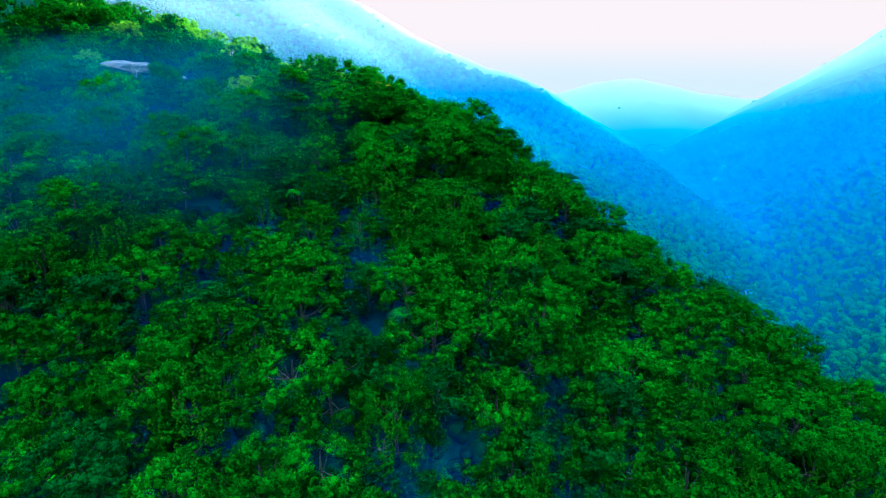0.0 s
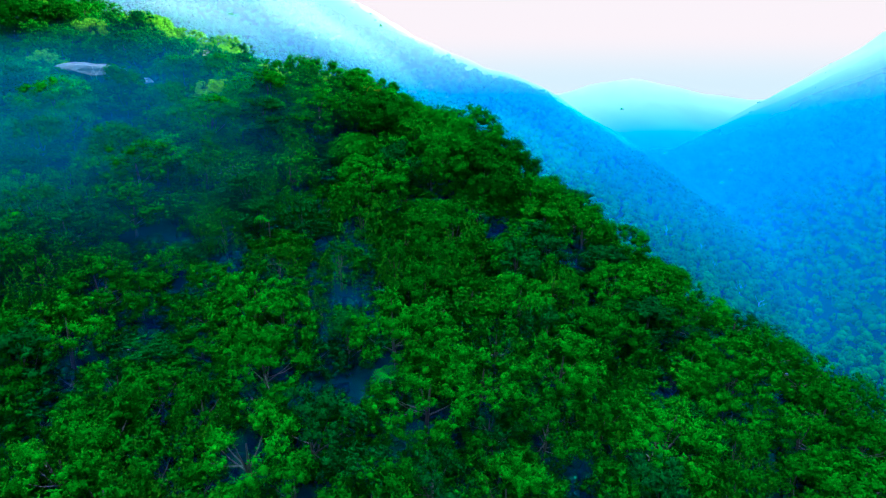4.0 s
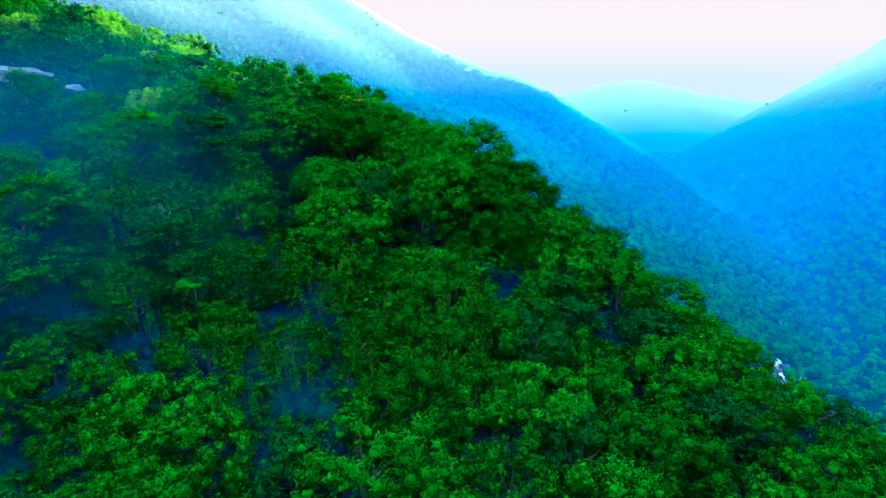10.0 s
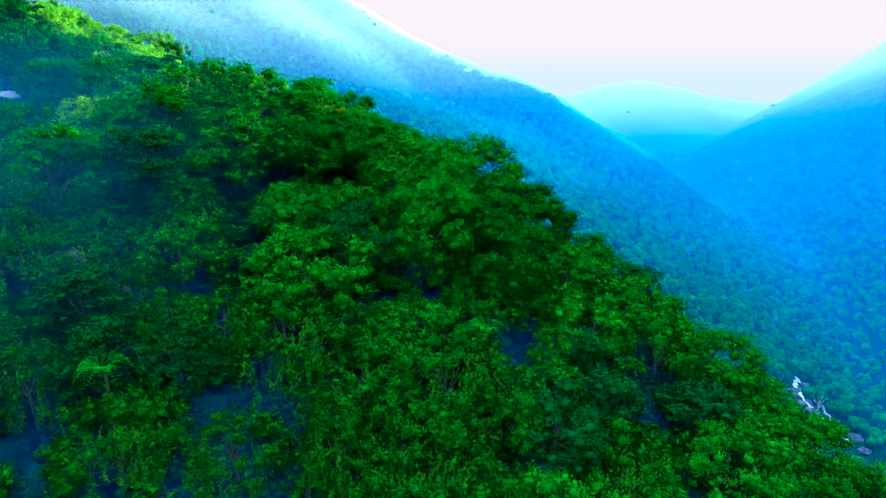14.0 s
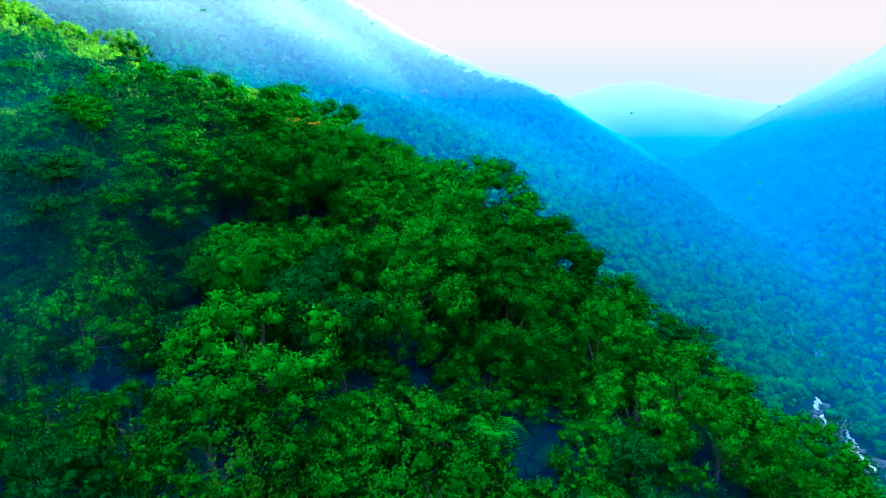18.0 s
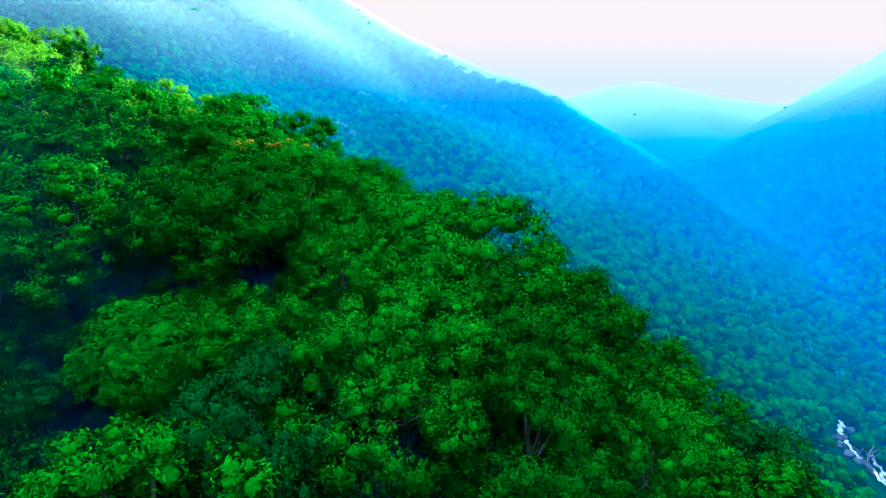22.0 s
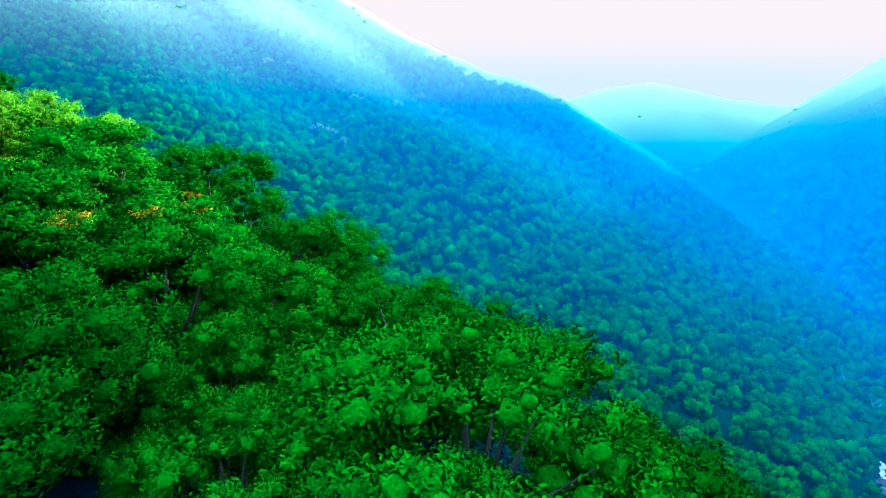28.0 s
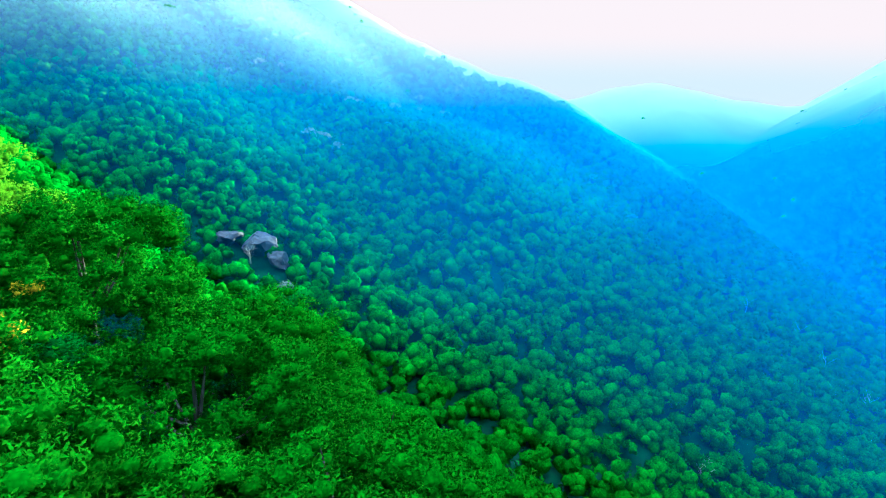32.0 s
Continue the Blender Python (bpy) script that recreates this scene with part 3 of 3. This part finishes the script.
def rock(name, label, size, seed, at, turn=0.0, category="rock", group=""):
    """A broken block with worn edges and flat broken faces."""
    rng = np.random.default_rng(seed)
    bm = bmesh.new()
    bmesh.ops.create_icosphere(bm, subdivisions=3, radius=1.0)
    cuts = [(unit(rng.normal(size=3)), rng.uniform(0.4, 0.75)) for _ in range(14)]
    for v in bm.verts:
        co = np.array(v.co)
        for nrm, d in cuts:
            over = co @ nrm - d
            if over > 0:
                co = co - nrm * over
        rough = Vector(noise.noise_vector(Vector(co * 2.3 + [seed, 0, 0]))) * 0.2 + Vector(noise.noise_vector(Vector(co * 6 + [0, seed, 0]))) * 0.10
        v.co = Vector(co * size * 1.15) + rough * float(min(size))
    me = bpy.data.meshes.new(name)
    bm.to_mesh(me)
    bm.free()
    me.materials.append(ROCK)
    ob = new(name, me)
    ob.matrix_basis = Matrix.Translation(at) @ Matrix.Rotation(turn, 4, "Z")
    return tagged(ob, label, category, group)


def at_ground(x, y, up=0.0):
    return (x, y, float(ground(x, y)) + up)


rock("rock_slab", "broad pale grey rock slab on the hillside", np.array([6.5, 3.6, 1.6]), 3, at_ground(-62, 125, 2.5), 0.2)
rock("rock_slab", "low grey rock slab beside the larger slab", np.array([3.0, 2.0, 1.0]), 4, at_ground(-54.5, 123, 2.3), -0.3)
rock("cliff_block", "dark upright rock face among the trees", np.array([2.0, 1.6, 2.6]), 5, at_ground(-28, 90, 1.4), 0.1, "cliff", "rock faces on the spur")
rock("cliff_block", "dark upright rock face draped with vines", np.array([1.7, 1.5, 2.3]), 6, at_ground(-24.6, 90, 1.2), -0.2, "cliff", "rock faces on the spur")
rock("cliff_block", "wide bluish grey cliff below the forest", np.array([6.0, 4.0, 4.2]), 7, at_ground(-50, 267, 2.2), 0.1, "cliff", "rock faces on the far slope")
rock("cliff_block", "bluish grey cliff block beside the wide one", np.array([4.0, 3.0, 3.4]), 8, at_ground(-57.5, 268, 2.0), 0.3, "cliff", "rock faces on the far slope")
rock("cliff_block", "narrow grey cliff block with pale streaks", np.array([3.2, 2.6, 3.2]), 9, at_ground(-43, 264, 1.6), -0.2, "cliff", "rock faces on the far slope")
rock("boulder", "grey boulder under the cliff", np.array([2.4, 2.0, 1.8]), 10, at_ground(-39, 255, 1.0), 0.5, group="boulders")
rng = np.random.default_rng(21)
bed = np.array([(131, 237), (127, 227), (131, 221), (137, 212), (142, 203)], float)
for k in range(22):
    f = rng.uniform(0, 3.99)
    q = bed[int(f)] * (1 - f % 1) + bed[int(f) + 1] * (f % 1) + rng.normal(size=2) * 3.2
    d = rng.uniform(0.9, 2.3)
    rock("boulder", "wet grey boulder in the stream bed", np.array([d * 1.3, d, d * 0.8]), 30 + k, at_ground(q[0], q[1], 0.3), rng.uniform(0, 6), group="boulders in the stream")


def torrent(points, wide, seed):
    """Broken white water running down between the boulders."""
    rng = np.random.default_rng(seed)
    verts, faces = [], []
    n, m = 60, 7
    f = np.linspace(0, len(points) - 1.001, n)
    for k in range(n):
        i = int(f[k])
        c = points[i] * (1 - f[k] % 1) + points[i + 1] * (f[k] % 1)
        way = points[i + 1] - points[i]
        side = np.array([-way[1], way[0]]) / np.hypot(*way)
        bend = 0.8 * math.sin(k * 0.35 + seed) + 0.4 * math.sin(k * 0.9)
        for j in range(m):
            q = c + side * ((j / (m - 1) - 0.5) * wide * (0.7 + 0.5 * math.sin(k * 0.5 + seed) ** 2) + bend)
            lift = 1.0 + 0.25 * rng.normal() + 0.5 * (1 - abs(j / (m - 1) - 0.5) * 2)
            verts.append((q[0], q[1], float(ground(q[0], q[1])) + lift))
        if k:
            o = (k - 1) * m
            faces += [(o + j, o + j + 1, o + m + j + 1, o + m + j) for j in range(m - 1)]
    ob = new("stream", mesh_from("stream", verts, faces, WATER))
    for p in ob.data.polygons:
        p.use_smooth = True
    return tagged(ob, "foaming white water running between boulders", "stream", kind="structure")


torrent(bed[:4], 1.5, 1)
torrent(np.array([(134, 229), (136, 223), (133, 214)], float), 1.1, 2)


def bare_tree(seed, material=PALE_BARK, name="bare_tree", label="leafless tree with pale bleached branches"):
    rng = np.random.default_rng(seed)
    ob = new(name)
    tagged(ob, label, "tree", group="bare trees")
    verts, faces = tube([(0, 0, -0.6), (0.1, 0, 2), (0.15, 0.1, 4)], [0.16, 0.12, 0.08])
    part("trunk", mesh_from("trunk", verts, faces, material), ob)
    for _ in range(9):
        a, z, r = rng.uniform(0, 6.3), rng.uniform(1.2, 4), rng.uniform(1.2, 2.4)
        b = np.array([0.1, 0.05, z])
        e = b + np.array([r * math.cos(a), r * math.sin(a), rng.uniform(1.0, 3.2)])
        m = b * 0.5 + e * 0.5 + rng.normal(size=3) * 0.2
        verts, faces = tube([b, m, e], [0.07, 0.05, 0.02], 5)
        for _ in range(4):
            g = m + (e - m) * rng.random()
            h = g + rng.normal(size=3) * 0.45 + [0, 0, 0.6]
            v2, f2 = tube([g, h], [0.03, 0.012], 4)
            faces += [tuple(i + len(verts) for i in q) for q in f2]
            verts += v2
        part("branch", mesh_from("branch", verts, faces, material), ob)
    return ob


bare = bare_tree(61)
BARE = [(-60, 120.5, 2.0, 0.55), (132.8, 300, 0.6, 1.1), (132.7, 283, 0.6, 1.2), (140, 270, 0.6, 1.1), (145.3, 261, 0.6, 1.3), (65.8, 222, 0.6, 1.0),
        (131, 222, 0.4, 1.2), (-49, 260, 3.0, 0.9), (-38, 252, 1.5, 0.8), (118, 310, 0.6, 1.0), (-45, 133, 4.0, 0.35)]
for x, y, up, sc in BARE[1:]:
    copy_thing(bare, Matrix.Translation(at_ground(x, y, up)) @ Matrix.Rotation(x * 1.7, 4, "Z") @ Matrix.Scale(sc, 4))
twigs = bare_tree(62, BARK, "bare_shrub", "leafless grey-brown shrub in a gap between crowns")
twigs.matrix_basis = Matrix.Translation(at_ground(-2.6, 106.4)) @ Matrix.Scale(0.6, 4)
x, y, up, sc = BARE[0]
bare.matrix_basis = Matrix.Translation(at_ground(x, y, up)) @ Matrix.Scale(sc, 4)


def blossoming_tree(seed):
    rng = np.random.default_rng(seed)
    c, r, way = dome(rng, 6.0, 5.0, 12)
    me = crown_of(rng, c, r, way, 5, 500, 0.55, PALE, high=6.6)
    ob = new("blossoming_tree")
    tagged(ob, "tree with sunlit paleness put into its leaf colour", "tree", group="blossoming trees on the far hill")
    part("trunk", stem_mesh(rng, c, 6.5, 0.18, BARK, 4), ob)
    part("crown", me, ob)
    return ob


rng = np.random.default_rng(71)
pale = blossoming_tree(72)
PALES = [(73, 374), (80, 371), (85, 351), (-50, 349), (-44, 346), (-37, 339), (-37, 406), (-20, 415), (-9, 425), (15, 440), (-94, 457), (-88, 452), (-21, 376)]
PALES += [(float(-130 + 150 * rng.random()), float(400 + 130 * rng.random())) for _ in range(22)]
for x, y in PALES[1:]:
    copy_thing(pale, Matrix.Translation(at_ground(x, y, 0.4)) @ Matrix.Rotation(rng.uniform(0, 6), 4, "Z") @ Matrix.Scale(rng.uniform(0.6, 1.0), 4))
pale.matrix_basis = Matrix.Translation(at_ground(*PALES[0], 0.4)) @ Matrix.Scale(0.8, 4)


def tree_fern(seed):
    """A short stem with a wheel of arching fronds."""
    rng = np.random.default_rng(seed)
    ob = new("tree_fern")
    tagged(ob, "green tree fern with arching fronds between the trees", "fern", group="tree ferns")
    verts, faces = tube([(0, 0, -0.5), (0.1, 0, 2.4), (0.1, 0, 4.6)], [0.14, 0.11, 0.09])
    part("trunk", mesh_from("trunk", verts, faces, BARK), ob)
    for k in range(11):
        a = 2 * math.pi * k / 11 + rng.normal() * 0.15
        ln, quads = rng.uniform(1.7, 2.3), []
        for i in range(14):
            f = i / 14
            c = np.array([math.cos(a) * ln * f, math.sin(a) * ln * f, 4.6 + 0.9 * math.sin(f * 2.6) - 0.9 * f * f])
            w = 0.5 * math.sin(math.pi * (0.12 + 0.85 * f))
            side = np.array([-math.sin(a), math.cos(a), -0.25])
            fwd = np.array([math.cos(a), math.sin(a), 0]) * 0.13
            for sg in (-1, 1):
                quads.append([c, c + fwd * 0.8 + side * sg * w * 0.5, c + fwd * 1.5 + side * sg * w, c + fwd * 0.1 + side * sg * w * 0.5])
        part("frond", quad_mesh("frond", np.array(quads), FERN), ob)
    return ob


fern = tree_fern(81)
for x, y in ((-4.5, 62), (16, 78), (-20, 80), (5, 90)):
    copy_thing(fern, Matrix.Translation(at_ground(x, y, 1.2)) @ Matrix.Rotation(x, 4, "Z"))
fern.matrix_basis = Matrix.Translation(at_ground(11.6, 74.4, 1.2))


# ---- tinted sheets that stand in for the haze over the woods ----
def haze_sheet_material(name, colour, white, grow, thickest, whiten, wisps=0.012, centre=None, reach=(0, 1)):
    """See-through sheet tinted as haze. grow and whiten: (x, y, z, from, to), the way along which it thickens and
    pales.
    """
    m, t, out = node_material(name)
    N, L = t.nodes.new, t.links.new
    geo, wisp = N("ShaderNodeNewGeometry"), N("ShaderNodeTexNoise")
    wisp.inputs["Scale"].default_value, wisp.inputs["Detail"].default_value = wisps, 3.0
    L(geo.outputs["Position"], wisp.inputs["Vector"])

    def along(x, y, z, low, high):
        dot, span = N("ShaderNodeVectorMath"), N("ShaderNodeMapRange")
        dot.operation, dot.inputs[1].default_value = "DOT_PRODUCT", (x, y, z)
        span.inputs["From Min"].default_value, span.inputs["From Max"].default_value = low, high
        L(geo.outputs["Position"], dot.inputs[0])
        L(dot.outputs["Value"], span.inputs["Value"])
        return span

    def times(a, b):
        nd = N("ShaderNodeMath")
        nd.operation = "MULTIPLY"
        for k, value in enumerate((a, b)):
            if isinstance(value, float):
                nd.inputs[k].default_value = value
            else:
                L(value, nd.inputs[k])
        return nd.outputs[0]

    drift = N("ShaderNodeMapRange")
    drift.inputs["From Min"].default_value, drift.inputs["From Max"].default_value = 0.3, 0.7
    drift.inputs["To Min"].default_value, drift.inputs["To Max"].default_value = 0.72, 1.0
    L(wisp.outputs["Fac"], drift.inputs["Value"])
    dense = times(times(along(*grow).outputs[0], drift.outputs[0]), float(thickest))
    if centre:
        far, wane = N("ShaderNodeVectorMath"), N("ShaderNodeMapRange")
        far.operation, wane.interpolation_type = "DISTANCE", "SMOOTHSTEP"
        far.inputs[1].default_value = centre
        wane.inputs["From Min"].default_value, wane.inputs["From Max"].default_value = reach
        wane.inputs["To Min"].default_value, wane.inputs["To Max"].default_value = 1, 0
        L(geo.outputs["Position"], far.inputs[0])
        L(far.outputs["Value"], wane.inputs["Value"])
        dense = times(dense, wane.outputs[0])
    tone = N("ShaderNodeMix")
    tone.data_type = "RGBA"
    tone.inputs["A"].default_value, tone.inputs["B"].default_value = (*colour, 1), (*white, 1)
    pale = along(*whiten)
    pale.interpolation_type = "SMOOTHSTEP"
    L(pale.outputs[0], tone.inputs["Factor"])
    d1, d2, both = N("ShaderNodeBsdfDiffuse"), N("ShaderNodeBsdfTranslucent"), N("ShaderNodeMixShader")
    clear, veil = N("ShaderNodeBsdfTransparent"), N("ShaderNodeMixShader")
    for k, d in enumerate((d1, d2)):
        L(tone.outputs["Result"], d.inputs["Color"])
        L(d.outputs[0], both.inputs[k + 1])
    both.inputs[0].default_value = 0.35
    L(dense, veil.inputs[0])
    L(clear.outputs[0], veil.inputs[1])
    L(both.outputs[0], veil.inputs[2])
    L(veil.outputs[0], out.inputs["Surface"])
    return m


def haze_sheet(label, top, area, xs, ys, up, seed, material):
    """A sheet standing in for haze that follows the tree tops at a height, gently waved."""
    X, Y = np.meshgrid(xs, ys)
    low = 0.28 + 0.72 * np.clip((440 - Y) / 150, 0, 1)          # lower over the crests
    Z = top(X, Y) + up * low + 0.12 * up * np.sin(X * 0.11 + seed) * np.sin(Y * 0.09 + seed)
    idx = np.arange(X.size).reshape(X.shape)
    keep = area(X, Y)[:-1, :-1].ravel()
    f = np.stack([idx[:-1, :-1], idx[:-1, 1:], idx[1:, 1:], idx[1:, :-1]], -1).reshape(-1, 4)[keep]
    ob = new("mist", mesh_from("mist", np.stack([X, Y, Z], -1).reshape(-1, 3), f, material))
    for p in ob.data.polygons:
        p.use_smooth = True
    return tagged(ob, label, "mist", kind="stuff")


def over_valley(x, y):
    return ~on_spur(x, y) | (-(x + 15) * 0.636 - (y - 122) * 0.772 < -40)


VALLEY_LABEL = "tinted sheet standing in for blue haze over the valley woods"
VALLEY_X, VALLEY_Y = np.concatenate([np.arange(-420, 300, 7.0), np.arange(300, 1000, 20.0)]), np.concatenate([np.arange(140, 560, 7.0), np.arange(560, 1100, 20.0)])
# Blue haze grows with distance in the sheets' colour, paling towards crest and sky.
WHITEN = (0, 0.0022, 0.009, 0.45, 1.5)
LOW_HAZE = haze_sheet_material("low_haze", (0.010, 0.185, 0.46), (0.29, 0.46, 0.52), (0.0016, 0.0042, 0, 0.93, 3.0), 0.75, WHITEN)
HIGH_HAZE = haze_sheet_material("high_haze", (0.010, 0.185, 0.48), (0.30, 0.46, 0.52), (0.0016, 0.0042, 0, 0.98, 3.0), 0.78, WHITEN, 0.008)
haze_sheet(VALLEY_LABEL, canopy, over_valley, VALLEY_X, VALLEY_Y, 5.0, 1.0, LOW_HAZE)
haze_sheet(VALLEY_LABEL, canopy, over_valley, VALLEY_X, VALLEY_Y, 9.0, 2.5, HIGH_HAZE)

# ---- tinted sheets: blue shade between the spur's crowns, haze in the dell ----
SPUR_LABEL = "blue-tinted sheet painting shade and haze between the tree crowns"
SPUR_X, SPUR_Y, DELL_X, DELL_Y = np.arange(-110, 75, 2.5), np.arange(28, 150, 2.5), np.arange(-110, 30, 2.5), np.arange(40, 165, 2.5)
# Dark blue sheet under the crowns paints the blue-black of the gaps.
haze_sheet(SPUR_LABEL, spur, on_spur, SPUR_X, SPUR_Y, -5.0, 1.0, haze_sheet_material("gap_shade", (0.010, 0.08, 0.42), (0.010, 0.08, 0.42), (0, 0, 1, -900, -800), 0.06, WHITEN, 0.06))
# Paler blue sheets put the dell's haze in as colour.
DELL = haze_sheet_material("dell_haze", (0.02, 0.25, 0.46), (0.02, 0.25, 0.46), (0, 0, 1, -900, -800), 0.05, WHITEN, 0.06, (-55, 100, -8), (8, 44))
haze_sheet(SPUR_LABEL, spur, on_spur, DELL_X, DELL_Y, -0.6, 2.0, DELL)
haze_sheet(SPUR_LABEL, spur, on_spur, DELL_X, DELL_Y, 1.4, 3.0, DELL)
